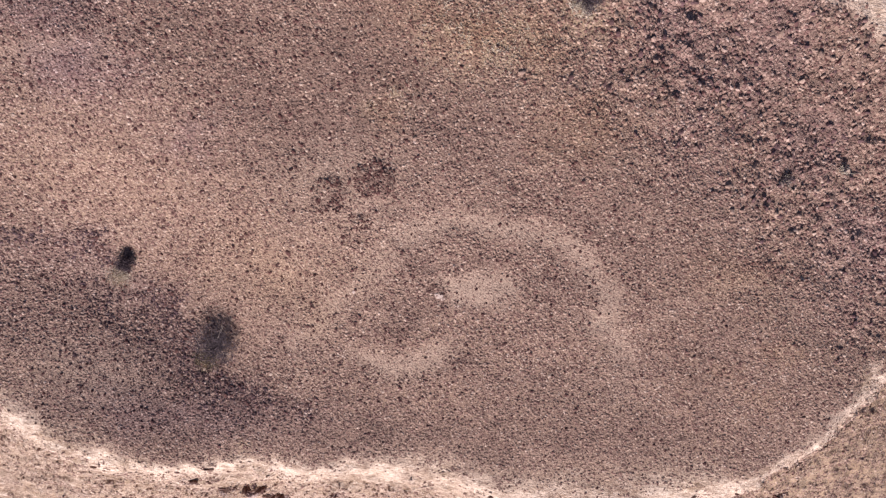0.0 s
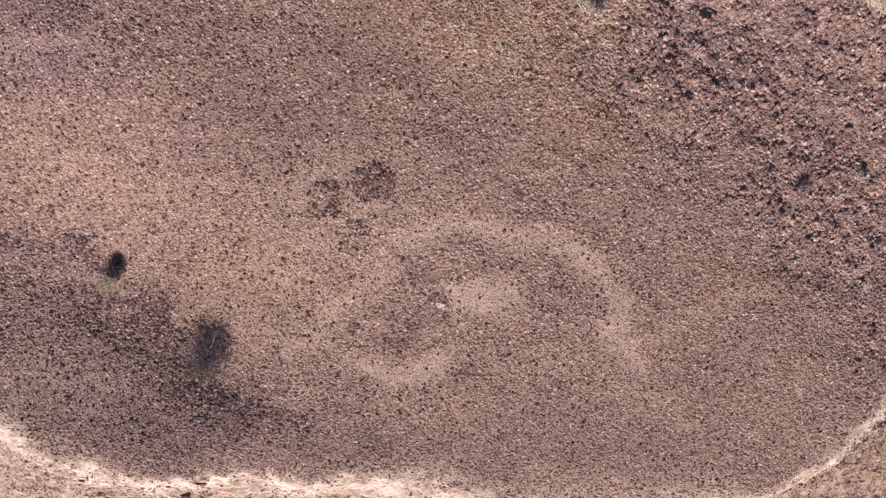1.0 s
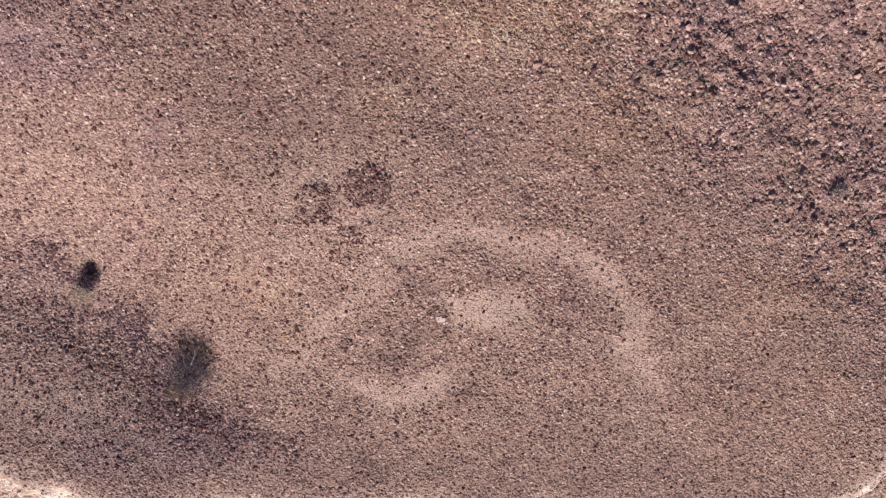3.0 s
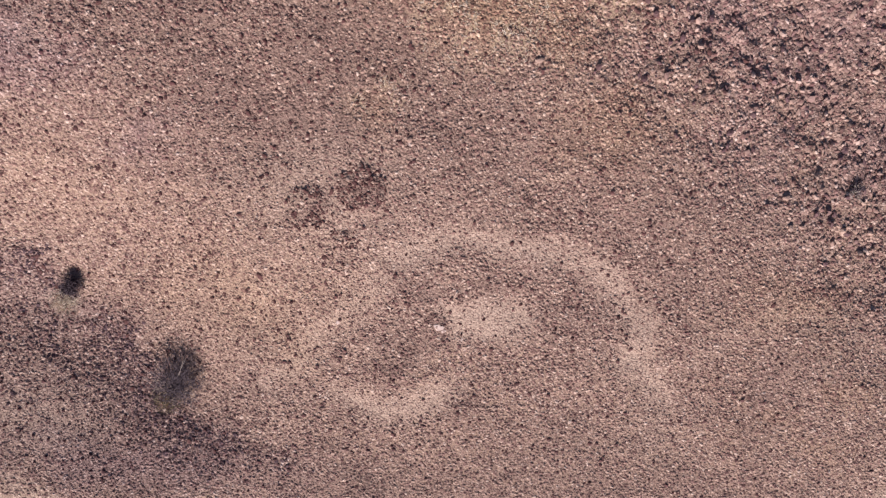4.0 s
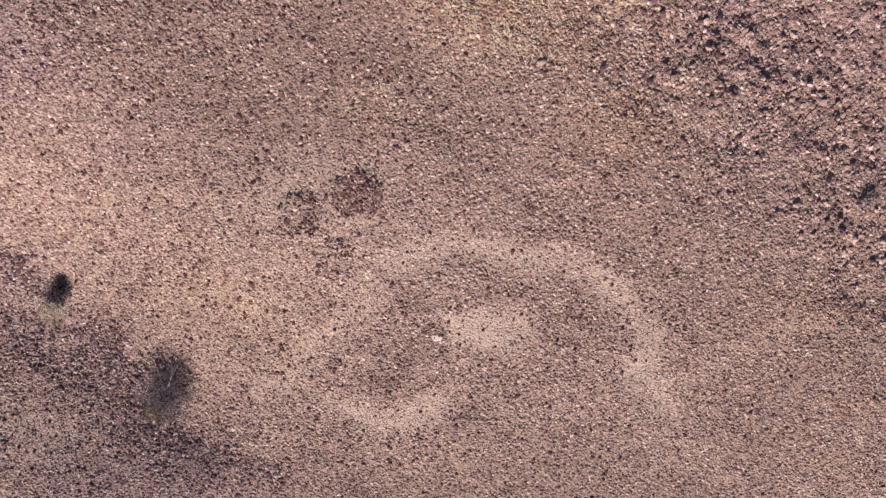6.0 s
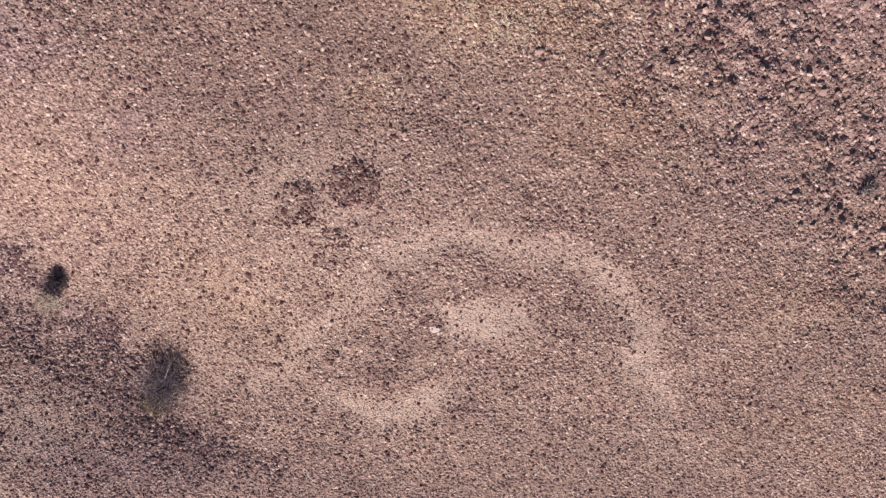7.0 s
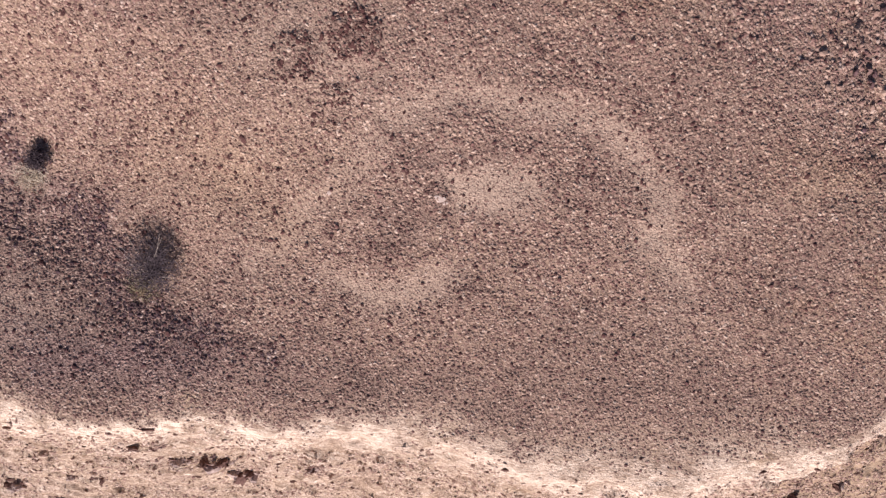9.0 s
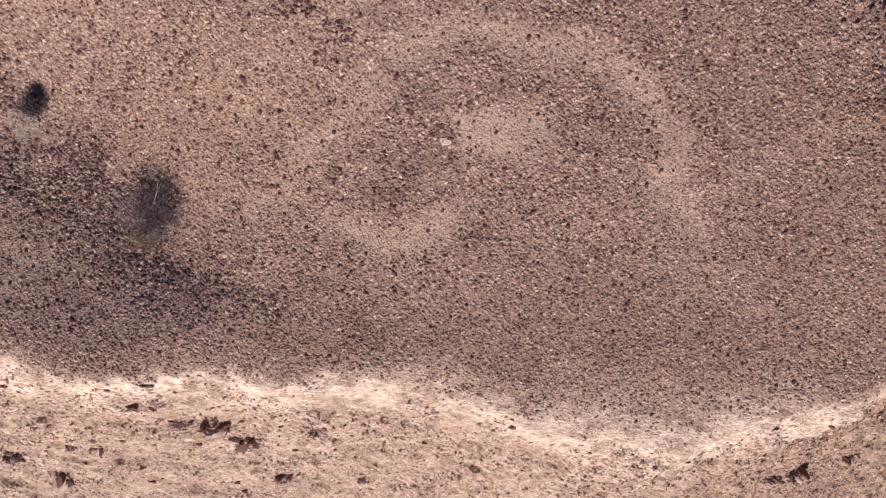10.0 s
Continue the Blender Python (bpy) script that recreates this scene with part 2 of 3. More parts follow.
def noise_tex(n, l, co, scale, detail=4, rough=0.6):
    node = n.new("ShaderNodeTexNoise")
    node.inputs["Scale"].default_value, node.inputs["Detail"].default_value, node.inputs["Roughness"].default_value = scale, detail, rough
    l.new(co, node.inputs["Vector"])
    return node.outputs[0]


def cells(n, l, co, scale, feature="F1"):
    node = n.new("ShaderNodeTexVoronoi")
    node.feature = feature
    node.inputs["Scale"].default_value = scale
    l.new(co, node.inputs["Vector"])
    return node


def math_node(n, l, kind, a, b=None):
    node = n.new("ShaderNodeMath")
    node.operation = kind
    for socket, value in zip(node.inputs, (a, b)):
        if isinstance(value, (int, float)):
            socket.default_value = value
        elif value is not None:
            l.new(value, socket)
    return node.outputs[0]


def bumped(n, l, bsdf, value, strength, distance):
    b = n.new("ShaderNodeBump")
    b.inputs["Strength"].default_value, b.inputs["Distance"].default_value = strength, distance
    l.new(value, b.inputs["Height"])
    l.new(b.outputs[0], bsdf.inputs["Normal"])


def field(n, name):
    a = n.new("ShaderNodeAttribute")
    a.attribute_name = name
    return a.outputs["Fac"]


def geology(n, l, colour):
    """The violet and yellow casts that run through soil and stones alike."""
    colour = mix(n, l, field(n, "mauve"), colour, mix(n, l, 1.0, colour, (0.89, 0.86, 1.08), "MULTIPLY"))
    return mix(n, l, field(n, "ochre"), colour, mix(n, l, 1.0, colour, (1.12, 1.05, 0.87), "MULTIPLY"))


def soil_material():
    m, n, l, bsdf = shader("desert_soil")
    co = n.new("ShaderNodeTexCoord").outputs["Object"]
    patch = noise_tex(n, l, co, 0.55, 5, 0.6)
    grain = noise_tex(n, l, co, 22, 5, 0.75)
    base = ramp(n, l, patch, [(0.30, (0.260, 0.178, 0.134)), (0.55, (0.310, 0.215, 0.161)), (0.75, (0.355, 0.250, 0.184))])
    cast = ramp(n, l, noise_tex(n, l, co, 0.14, 2, 0.5), [(0.4, 0.0), (0.62, 0.5)])
    base = mix(n, l, cast, base, (0.39, 0.27, 0.185))
    pebbles = cells(n, l, co, 17)
    tone = n.new("ShaderNodeSeparateColor")
    l.new(pebbles.outputs["Color"], tone.inputs[0])
    gravel = ramp(n, l, tone.outputs[0], [(0.0, (0.13, 0.073, 0.066)), (0.4, (0.25, 0.155, 0.125)), (0.8, (0.45, 0.305, 0.24)), (1.0, (0.62, 0.46, 0.38))])
    shape = ramp(n, l, pebbles.outputs["Distance"], [(0.38, 1.0), (0.66, 0.0)])
    cover = math_node(n, l, "MULTIPLY", shape, 0.9)
    colour = mix(n, l, cover, base, gravel)
    specks = n.new("ShaderNodeSeparateColor")
    l.new(cells(n, l, co, 41).outputs["Color"], specks.inputs[0])
    colour = mix(n, l, 0.8, colour, ramp(n, l, specks.outputs[0], [(0.0, (0.52, 0.47, 0.45)), (0.35, (0.86, 0.85, 0.84)), (0.8, (1.0, 1.0, 1.0)), (1.0, (1.25, 1.26, 1.24))]), "MULTIPLY")
    dark = mix(n, l, grain, (0.108, 0.068, 0.057), (0.285, 0.183, 0.146))
    colour = mix(n, l, math_node(n, l, "MULTIPLY", field(n, "varnish"), 0.85), colour, dark)
    swept = mix(n, l, grain, (0.38, 0.271, 0.206), (0.55, 0.414, 0.314))
    colour = mix(n, l, math_node(n, l, "MULTIPLY", field(n, "cleared"), 0.85), colour, swept)
    colour = geology(n, l, colour)
    bank = ramp(n, l, noise_tex(n, l, co, 1.1, 6, 0.65), [(0.30, (0.39, 0.288, 0.213)), (0.5, (0.53, 0.403, 0.302)), (0.7, (0.66, 0.523, 0.41))])
    bank = mix(n, l, ramp(n, l, noise_tex(n, l, co, 0.45, 3, 0.55), [(0.45, 0.0), (0.60, 0.75)]), bank, (0.275, 0.195, 0.135))
    bank = mix(n, l, ramp(n, l, noise_tex(n, l, co, 0.8, 4, 0.6), [(0.52, 0.0), (0.64, 0.6)]), bank, (0.41, 0.315, 0.275))
    clods = cells(n, l, co, 20)
    clod_tone = n.new("ShaderNodeSeparateColor")
    l.new(clods.outputs["Color"], clod_tone.inputs[0])
    bank = mix(n, l, 0.45, bank, ramp(n, l, clod_tone.outputs[1], [(0.0, (0.165, 0.11, 0.08)), (0.5, (0.41, 0.295, 0.21)), (1.0, (0.70, 0.55, 0.43))]))
    along = n.new("ShaderNodeVectorMath")
    along.operation = "MULTIPLY"
    along.inputs[1].default_value = (0.38, 1.2, 1.2)
    l.new(co, along.inputs[0])
    streaks = noise_tex(n, l, along.outputs[0], 2.6, 9, 0.78)
    bank = mix(n, l, ramp(n, l, streaks, [(0.38, 0.7), (0.48, 0.0)]), bank, (0.20, 0.135, 0.098))
    bank = mix(n, l, ramp(n, l, streaks, [(0.52, 0.0), (0.62, 0.8)]), bank, (0.66, 0.545, 0.445))
    bank = mix(n, l, ramp(n, l, noise_tex(n, l, co, 0.6, 5, 0.6), [(0.56, 0.0), (0.68, 0.4)]), bank, (0.42, 0.30, 0.185))
    bank = mix(n, l, math_node(n, l, "MULTIPLY", grain, 0.35), bank, (0.26, 0.165, 0.115))
    colour = mix(n, l, field(n, "bare"), colour, bank)
    colour = mix(n, l, field(n, "crest"), colour, mix(n, l, grain, (0.55, 0.41, 0.31), (0.82, 0.68, 0.555)))
    chips = n.new("ShaderNodeSeparateColor")
    l.new(cells(n, l, along.outputs[0], 15).outputs["Color"], chips.inputs[0])
    flakes = n.new("ShaderNodeSeparateColor")
    l.new(cells(n, l, along.outputs[0], 33).outputs["Color"], flakes.inputs[0])
    speckle = mix(n, l, 1.0, ramp(n, l, chips.outputs[0], [(0.0, (0.66, 0.60, 0.56)), (0.3, (0.95, 0.94, 0.93)), (0.75, (1.06, 1.06, 1.06)), (1.0, (1.28, 1.30, 1.31))]),
                  ramp(n, l, flakes.outputs[0], [(0.0, (0.66, 0.61, 0.58)), (0.35, (0.98, 0.98, 0.98)), (0.8, (1.05, 1.05, 1.05)), (1.0, (1.25, 1.26, 1.28))]), "MULTIPLY")
    colour = mix(n, l, field(n, "bare"), colour, mix(n, l, 1.0, colour, speckle, "MULTIPLY"))
    tawny = mix(n, l, grain, (0.28, 0.190, 0.120), (0.47, 0.335, 0.225))
    colour = mix(n, l, math_node(n, l, "MULTIPLY", field(n, "tawny"), 0.7), colour, tawny)
    colour = mix(n, l, math_node(n, l, "MULTIPLY", field(n, "straw"), math_node(n, l, "MULTIPLY", grain, 1.25)), colour, (0.60, 0.46, 0.29))
    l.new(colour, bsdf.inputs["Base Color"])
    bsdf.inputs["Roughness"].default_value = 0.95
    bsdf.inputs["Specular IOR Level"].default_value = 0.15
    relief = math_node(n, l, "ADD", math_node(n, l, "MULTIPLY", shape, 0.7), grain)
    crumbs = math_node(n, l, "MULTIPLY", math_node(n, l, "MULTIPLY", streaks, field(n, "bare")), 5.0)
    bumped(n, l, bsdf, math_node(n, l, "ADD", relief, crumbs), 1.0, 0.016)
    return m


def stone_material(name, per_object, shift=0.0, dark=(0.175, 0.099, 0.081)):
    m, n, l, bsdf = shader(name)
    if per_object:
        pick = n.new("ShaderNodeObjectInfo").outputs["Random"]
    else:
        pick = n.new("ShaderNodeNewGeometry").outputs["Random Per Island"]
    co = n.new("ShaderNodeTexCoord").outputs["Object"]
    colour = ramp(n, l, math_node(n, l, "ADD", pick, shift), [(0.0, dark), (0.28, tuple(1.45 * c for c in dark)), (0.55, (0.335, 0.219, 0.168)),
                             (0.88, (0.47, 0.325, 0.248)), (1.0, (0.62, 0.47, 0.375))])
    grain = noise_tex(n, l, co, 45, 3, 0.7)
    colour = mix(n, l, 0.5, colour, mix(n, l, grain, (0.45, 0.42, 0.40), (1.0, 1.0, 1.0)), "MULTIPLY")
    l.new(geology(n, l, colour) if not per_object else colour, bsdf.inputs["Base Color"])
    bsdf.inputs["Roughness"].default_value = 0.8
    bsdf.inputs["Specular IOR Level"].default_value = 0.3
    bumped(n, l, bsdf, grain, 0.5, 0.01)
    return m


def plain_rough(name, low, high, scale, rough=0.85):
    m, n, l, bsdf = shader(name)
    co = n.new("ShaderNodeTexCoord").outputs["Object"]
    grain = noise_tex(n, l, co, scale, 5, 0.7)
    l.new(ramp(n, l, grain, [(0.3, low), (0.7, high)]), bsdf.inputs["Base Color"])
    bsdf.inputs["Roughness"].default_value = rough
    bsdf.inputs["Specular IOR Level"].default_value = 0.2
    bumped(n, l, bsdf, grain, 0.6, 0.02)
    return m


SOIL = soil_material()
GRAVEL = stone_material("desert_gravel", False)
COBBLE = stone_material("varnished_cobble", False, -0.09, (0.14, 0.071, 0.060))
VARNISHED = stone_material("varnished_gravel", False, -0.34, (0.140, 0.084, 0.066))
GRIT = stone_material("pink_grit", False, 0.08)
RUBBLE = stone_material("flank_rubble", False, -0.02, (0.12, 0.066, 0.064))
SCREE = stone_material("bank_scree", False, 0.28)
STONE = plain_rough("dark_stone", (0.066, 0.027, 0.024), (0.155, 0.075, 0.064), 9)
RUBBLE_STONE = stone_material("rubble_stone", True, -0.25, (0.12, 0.068, 0.068))
DARK_COBBLE = stone_material("dark_cobble", False, -0.68, (0.090, 0.037, 0.033))
RUNNEL = stone_material("runnel_stone", False, -0.45, (0.082, 0.046, 0.048))
PALE_STONE = plain_rough("pale_stone", (0.46, 0.35, 0.29), (0.62, 0.49, 0.42), 20)
# Maroon rock, darkened to stand for the shade in gaps and under overhangs.
SHADED_ROCK = plain_rough("shaded_rock", (0.075, 0.034, 0.028), (0.19, 0.105, 0.082), 6)
BANK_ROCK = plain_rough("bank_block", (0.28, 0.20, 0.172), (0.50, 0.385, 0.335), 5)
STEM = plain_rough("dry_stem", (0.045, 0.033, 0.040), (0.13, 0.10, 0.105), 10)
PALE_STEM = plain_rough("pale_stem", (0.32, 0.26, 0.22), (0.52, 0.44, 0.37), 12)
LEAF = plain_rough("grey_green_leaf", (0.055, 0.038, 0.050), (0.11, 0.078, 0.086), 30)
GRASS = plain_rough("dry_grass", (0.52, 0.445, 0.345), (0.72, 0.635, 0.515), 20)

OLIVE_GRASS = plain_rough("olive_grass", (0.34, 0.285, 0.185), (0.56, 0.475, 0.32), 20)


# ---- mesh helpers ----
def mesh_from(name, verts, faces, material, smooth=False):
    """A mesh from arrays: verts (n, 3), faces (m, k)."""
    verts, faces = np.asarray(verts, np.float32), np.asarray(faces, np.int32)
    me = bpy.data.meshes.new(name)
    me.vertices.add(len(verts))
    me.vertices.foreach_set("co", verts.ravel())
    k = faces.shape[1]
    me.loops.add(faces.size)
    me.loops.foreach_set("vertex_index", faces.ravel())
    me.polygons.add(len(faces))
    me.polygons.foreach_set("loop_start", np.arange(0, faces.size, k, dtype=np.int32))
    me.polygons.foreach_set("loop_total", np.full(len(faces), k, np.int32))
    me.polygons.foreach_set("use_smooth", np.full(len(faces), smooth))
    me.update(calc_edges=True)
    me.materials.append(material)
    return me


def part(name, me, parent, label=""):
    ob = new(name, me)
    ob.parent = parent
    return tagged(ob, label) if label else ob


def ico(subdivisions):
    bm = bmesh.new()
    bmesh.ops.create_icosphere(bm, subdivisions=subdivisions, radius=1.0)
    v = np.array([p.co[:] for p in bm.verts])
    f = np.array([[q.index for q in p.verts] for p in bm.faces])
    bm.free()
    return v, f


OCTA = (np.array([(1, 0, 0), (0, 1, 0), (-1, 0, 0), (0, -1, 0), (0, 0, 1), (0, 0, -1)], float),
        np.array([(0, 1, 4), (1, 2, 4), (2, 3, 4), (3, 0, 4), (1, 0, 5), (2, 1, 5), (3, 2, 5), (0, 3, 5)]))
PEBBLE = (np.array([(math.cos(a), math.sin(a), -0.35) for a in np.arange(5) * 2 * math.pi / 5] + [(0.15, 0.1, 0.45)]),
          np.array([(k, (k + 1) % 5, 5) for k in range(5)]))
GRAIN = (np.array([(1, 0, -0.35), (0, 1, -0.35), (-1, 0, -0.35), (0, -1, -0.35), (0.1, 0.2, 0.42)], float),
         np.array([(k, (k + 1) % 4, 4) for k in range(4)]))
ICO1, ICO2, ICO3 = ico(1), ico(2), ico(3)


def rock_shape(kind, seed, rough=0.28, cuts=0):
    """One unit rock: jittered, squashed, with a few planes broken off."""
    r = np.random.default_rng(seed)
    v, f = kind[0].copy(), kind[1]
    v = v * (1 + rough * r.uniform(-1, 1, (len(v), 1)) * (1 if len(v) < 20 else 0.35))
    for _ in range(cuts):
        axis = r.normal(size=3)
        axis /= np.linalg.norm(axis)
        depth = r.uniform(0.45, 0.85)
        over = np.maximum(v @ axis - depth, 0)
        v = v - over[:, None] * axis * 0.9
    return v * np.array([1, r.uniform(0.6, 0.9), r.uniform(0.45, 0.75)]), f


def scatter(name, kind, x, y, size, label, material, seed, sink=0.25, rough=0.3, flat=0.75):
    """Many stones as one mesh of kind stuff."""
    r = np.random.default_rng(seed)
    n = len(x)
    shapes = [rock_shape(kind, seed * 31 + k, rough, 2 if len(kind[0]) > 6 else 0)[0] for k in range(24)]
    shapes = np.array(shapes)[r.integers(0, 24, n)]
    a = r.uniform(0, 2 * math.pi, n)
    c, s = np.cos(a)[:, None], np.sin(a)[:, None]
    tip = r.normal(0, 0.25, (n, 2))
    v = shapes * size[:, None, None] * np.array([1, 1, flat if len(kind[0]) > 6 else 1])
    vx, vy, vz = v[:, :, 0] * c - v[:, :, 1] * s, v[:, :, 0] * s + v[:, :, 1] * c, v[:, :, 2]
    vz = vz + vx * tip[:, :1] + vy * tip[:, 1:]
    z = height(x, y)
    eps = 0.05
    gx, gy = (height(x + eps, y) - z) / eps, (height(x, y + eps) - z) / eps
    vz = vz + z[:, None] + gx[:, None] * vx + gy[:, None] * vy + (size * (0.5 - sink))[:, None]
    verts = np.stack([vx + x[:, None], vy + y[:, None], vz], 2).reshape(-1, 3)
    faces = (kind[1][None] + (np.arange(n) * len(kind[0]))[:, None, None]).reshape(-1, 3)
    me = mesh_from(name, verts, faces, material)
    for cast, values in (("mauve", mauve(x, y)), ("ochre", ochre(x, y))):
        layer = me.attributes.new(cast, "FLOAT", "POINT")
        layer.data.foreach_set("value", np.repeat(values, len(kind[0])).astype(np.float32))
    return tagged(new(name, me), label, "gravel", kind="stuff")


def strewn(count, keep, box, seed):
    """Random places in a box of the plan, kept by the chance that keep(x, y) gives."""
    r = np.random.default_rng(seed)
    x, y = r.uniform(box[0], box[1], count), r.uniform(box[2], box[3], count)
    ok = r.uniform(0, 1, count) < keep(x, y)
    return x[ok], y[ok]


# ---- the ground ----
def spaced(lo, hi, gap, reach, grow=1.16):
    mid = list(np.arange(lo, hi + 1e-6, gap))
    left, right, g = [lo], [hi], gap
    while right[-1] < reach:
        g *= grow
        left.append(left[-1] - g)
        right.append(right[-1] + g)
    return np.array(left[:0:-1] + mid + right[1:])


gx, gy = spaced(-20, 30, 0.10, 2500), spaced(-21, 10.5, 0.097, 2500)
X, Y = np.meshgrid(gx, gy)
Z = height(X, Y)
rows, cols = X.shape
corner = (np.arange(rows - 1)[:, None] * cols + np.arange(cols - 1)[None]).ravel()
ground_mesh = mesh_from("ground", np.stack([X.ravel(), Y.ravel(), Z.ravel()], 1),
                        np.stack([corner, corner + 1, corner + cols + 1, corner + cols], 1), SOIL, True)
D = rim_distance(X, Y)
bare = np.maximum(step(-1.4 * fade(X), 0.05, D + 0.25 * layers(X, Y, 0.5, 3, 43)), sandy(X, Y))
crest = 0.6 * sandy(X, Y) + (1.0 - 0.3 * step(-3, 0, X) + 0.2 * step(6, 9, X)) * step(-0.9 * fade(X), 0.2, D) * (1 - step(0.3, 1.6 + 1.3 * step(2, 4, -X) + 1.4 * blob(X, 0 * X, 6, 0, 2.6, 1), D)) * np.clip(0.75 + 0.6 * layers(X, Y, 0.9, 4, 44) + 0.5 * layers(X, Y, 0.22, 2, 45), 0, 1)
east_bank = step(9.6, 13.0, X + 0.8 * layers(X, Y, 1.5, 3, 49)) * step(0.4, 1.6, D)
straw = np.maximum(0.9 * blob(X, Y, 0.3, 7.4, 1.7, 0.9), 0.9 * blob(X, Y, -1.95, 5.65, 0.6, 0.55)) * np.clip(0.5 + layers(X, Y, 0.35, 3, 48), 0, 1)
straw = np.maximum(straw, 0.7 * blob(X, Y, 3.3, 8.4, 0.7, 0.6))
straw = np.maximum(straw, 0.9 * blob(X, Y, -5.9, -5.92, 0.22, 0.16))
straw = np.maximum(straw, 0.8 * blob(X, Y, -7.05, -2.95, 0.45, 0.35))
for name, values in (("bare", bare), ("crest", crest), ("cleared", cleared(X, Y)), ("straw", straw), ("varnish", varnished(X, Y) * (1 - bare)), ("tawny", east_bank), ("mauve", mauve(X, Y)), ("ochre", ochre(X, Y))):
    layer = ground_mesh.attributes.new(name, "FLOAT", "POINT")
    layer.data.foreach_set("value", values.ravel().astype(np.float32))
tagged(new("ground", ground_mesh), "pinkish-brown desert plateau with swept paths and an eroded pale rim", "ground", kind="structure")


# ---- gravel and loose stones ----
FIELD = (-19.5, 16, -8.2, 13.5)


def on_top(x, y):
    """1 on the stony top; the stones thin out past the rim, on the sand, and far off."""
    far = (1 - step(15, 19.3, -x)) * (1 - step(9.8, 13.3, y))
    return (1 - step(-1.3 * fade(x), 0.1, rim_distance(x, y) + 0.2 * layers(x, y, 0.4, 2, 46))) * (1 - 0.97 * sandy(x, y)) * far


def pebble_chance(x, y):
    return on_top(x, y) * (1 - 0.6 * cleared(x, y)) * (1 - 0.3 * rough_zone(x, y)) * (0.8 + 0.2 * layers(x, y, 0.8, 3, 100))


x, y = strewn(330000, pebble_chance, FIELD, 1)
size = (0.016 + 0.046 * rng.random(len(x)) ** 1.8) * (1 - 0.45 * cleared(x, y)) * (1 + 0.3 * rough_zone(x, y))
dark = rng.random(len(x)) < 0.75 * varnished(x, y)
scatter("gravel", PEBBLE, x[~dark], y[~dark], size[~dark], "fine reddish-brown desert gravel strewn over the plateau", GRAVEL, 5, 0.15)
scatter("gravel", PEBBLE, x[dark], y[dark], size[dark], "dark varnished gravel in soft-edged patches", VARNISHED, 9)


x, y = strewn(270000, on_top, FIELD, 12)
scatter("grit", GRAIN, x, y, rng.uniform(0.012, 0.024, len(x)), "fine pinkish grit between the stones", GRIT, 13)


def cobble_chance(x, y):
    thick = 0.06 + (0.9 - 0.5 * step(5.5, 7.5, -x)) * stony(x, y) + 0.8 * heaped(x, y) + 0.1 * rough_zone(x, y) + 0.25 * layers(x, y, 1.0, 3, 104)
    return on_top(x, y) ** 2 * (1 - 0.9 * cleared(x, y)) * np.clip(thick, 0, 1)


x, y = strewn(70000, cobble_chance, FIELD, 2)
scatter("gravel", ICO1, x, y, (0.021 + 0.042 * rng.random(len(x)) ** 2) * (1 + 0.4 * rough_zone(x, y)), "dark varnished stones bedded in the desert pavement", COBBLE, 6)


def rubble_chance(x, y):
    clump = step(-0.15, 0.45, layers(x, y, 0.6, 3, 108))
    return on_top(x, y) * rough_zone(x, y) ** 1.6 * (0.20 + 0.42 * clump)


x, y = strewn(22000, rubble_chance, FIELD, 3)
scatter("gravel", ICO1, x, y, 0.032 + 0.070 * rng.random(len(x)) ** 2, "coarse purple-brown rubble on the stony flank", RUBBLE, 7, 0.0, 0.3, 1.0)


def lone_chance(x, y):
    west = 0.25 + 0.30 * (1 - step(-8, 3, x))
    return on_top(x, y) ** 2 * (1 - 0.75 * cleared(x, y)) * (1 - 0.5 * rough_zone(x, y)) * np.clip(west + 0.25 * layers(x, y, 1.5, 3, 115) + 0.6 * stony(x, y) * (1 - rough_zone(x, y)), 0, 1)


x, y = strewn(23000, lone_chance, FIELD, 14)
scatter("gravel", ICO1, x, y, 0.028 + 0.042 * rng.random(len(x)) ** 2.2, "blackish-brown stones standing out on the pavement", DARK_COBBLE, 15)


x, y = strewn(32000, lambda x, y: on_top(x, y) ** 2 * (1 - cleared(x, y)) * np.clip(runnel_bed(x, y) ** 1.2 * (0.8 + 1.2 * layers(x, y, 0.5, 3, 117)), 0, 1), (-17, -2, -6, 2), 16)
scatter("gravel", ICO1, x, y, 0.026 + 0.044 * rng.random(len(x)) ** 2, "dark stones crowded in a shallow runnel", RUNNEL, 17)


def scree_chance(x, y):
    return step(-0.3, 0.8, rim_distance(x, y)) * np.clip(0.40 + 0.45 * layers(x, y, 1.1, 3, 110) + 0.3 * step(9, 13, x), 0, 1)


x, y = strewn(370000, scree_chance, (-21, 31, -19.5, 1), 4)
size, east = 0.020 + 0.065 * rng.random(len(x)) ** 3.5, rng.random(len(x)) < 0.75 * step(9.3, 12, x) * step(0.3, 1.4, rim_distance(x, y))
scatter("scree", PEBBLE, x[~east], y[~east], size[~east], "tan rubble scattered down the eroded bank", SCREE, 8)
scatter("scree", PEBBLE, x[east], y[east], size[east] * 1.15, "brown rubble on the steep eastern bank", GRAVEL, 10)


# ---- single stones ----
def rock_mesh(kind, seed, material, rough=0.3, cuts=3):
    v, f = rock_shape(kind, seed, rough, cuts)
    return mesh_from("stone", v, f, material)


def ground_at(x, y):
    return float(height(np.array([x]), np.array([y]))[0])


TAN_STONE = plain_rough("tan_stone", (0.22, 0.14, 0.11), (0.42, 0.29, 0.225), 12)
TAN_STONES = [rock_mesh(ICO2, 560 + k, TAN_STONE, 0.35, 7) for k in range(4)]
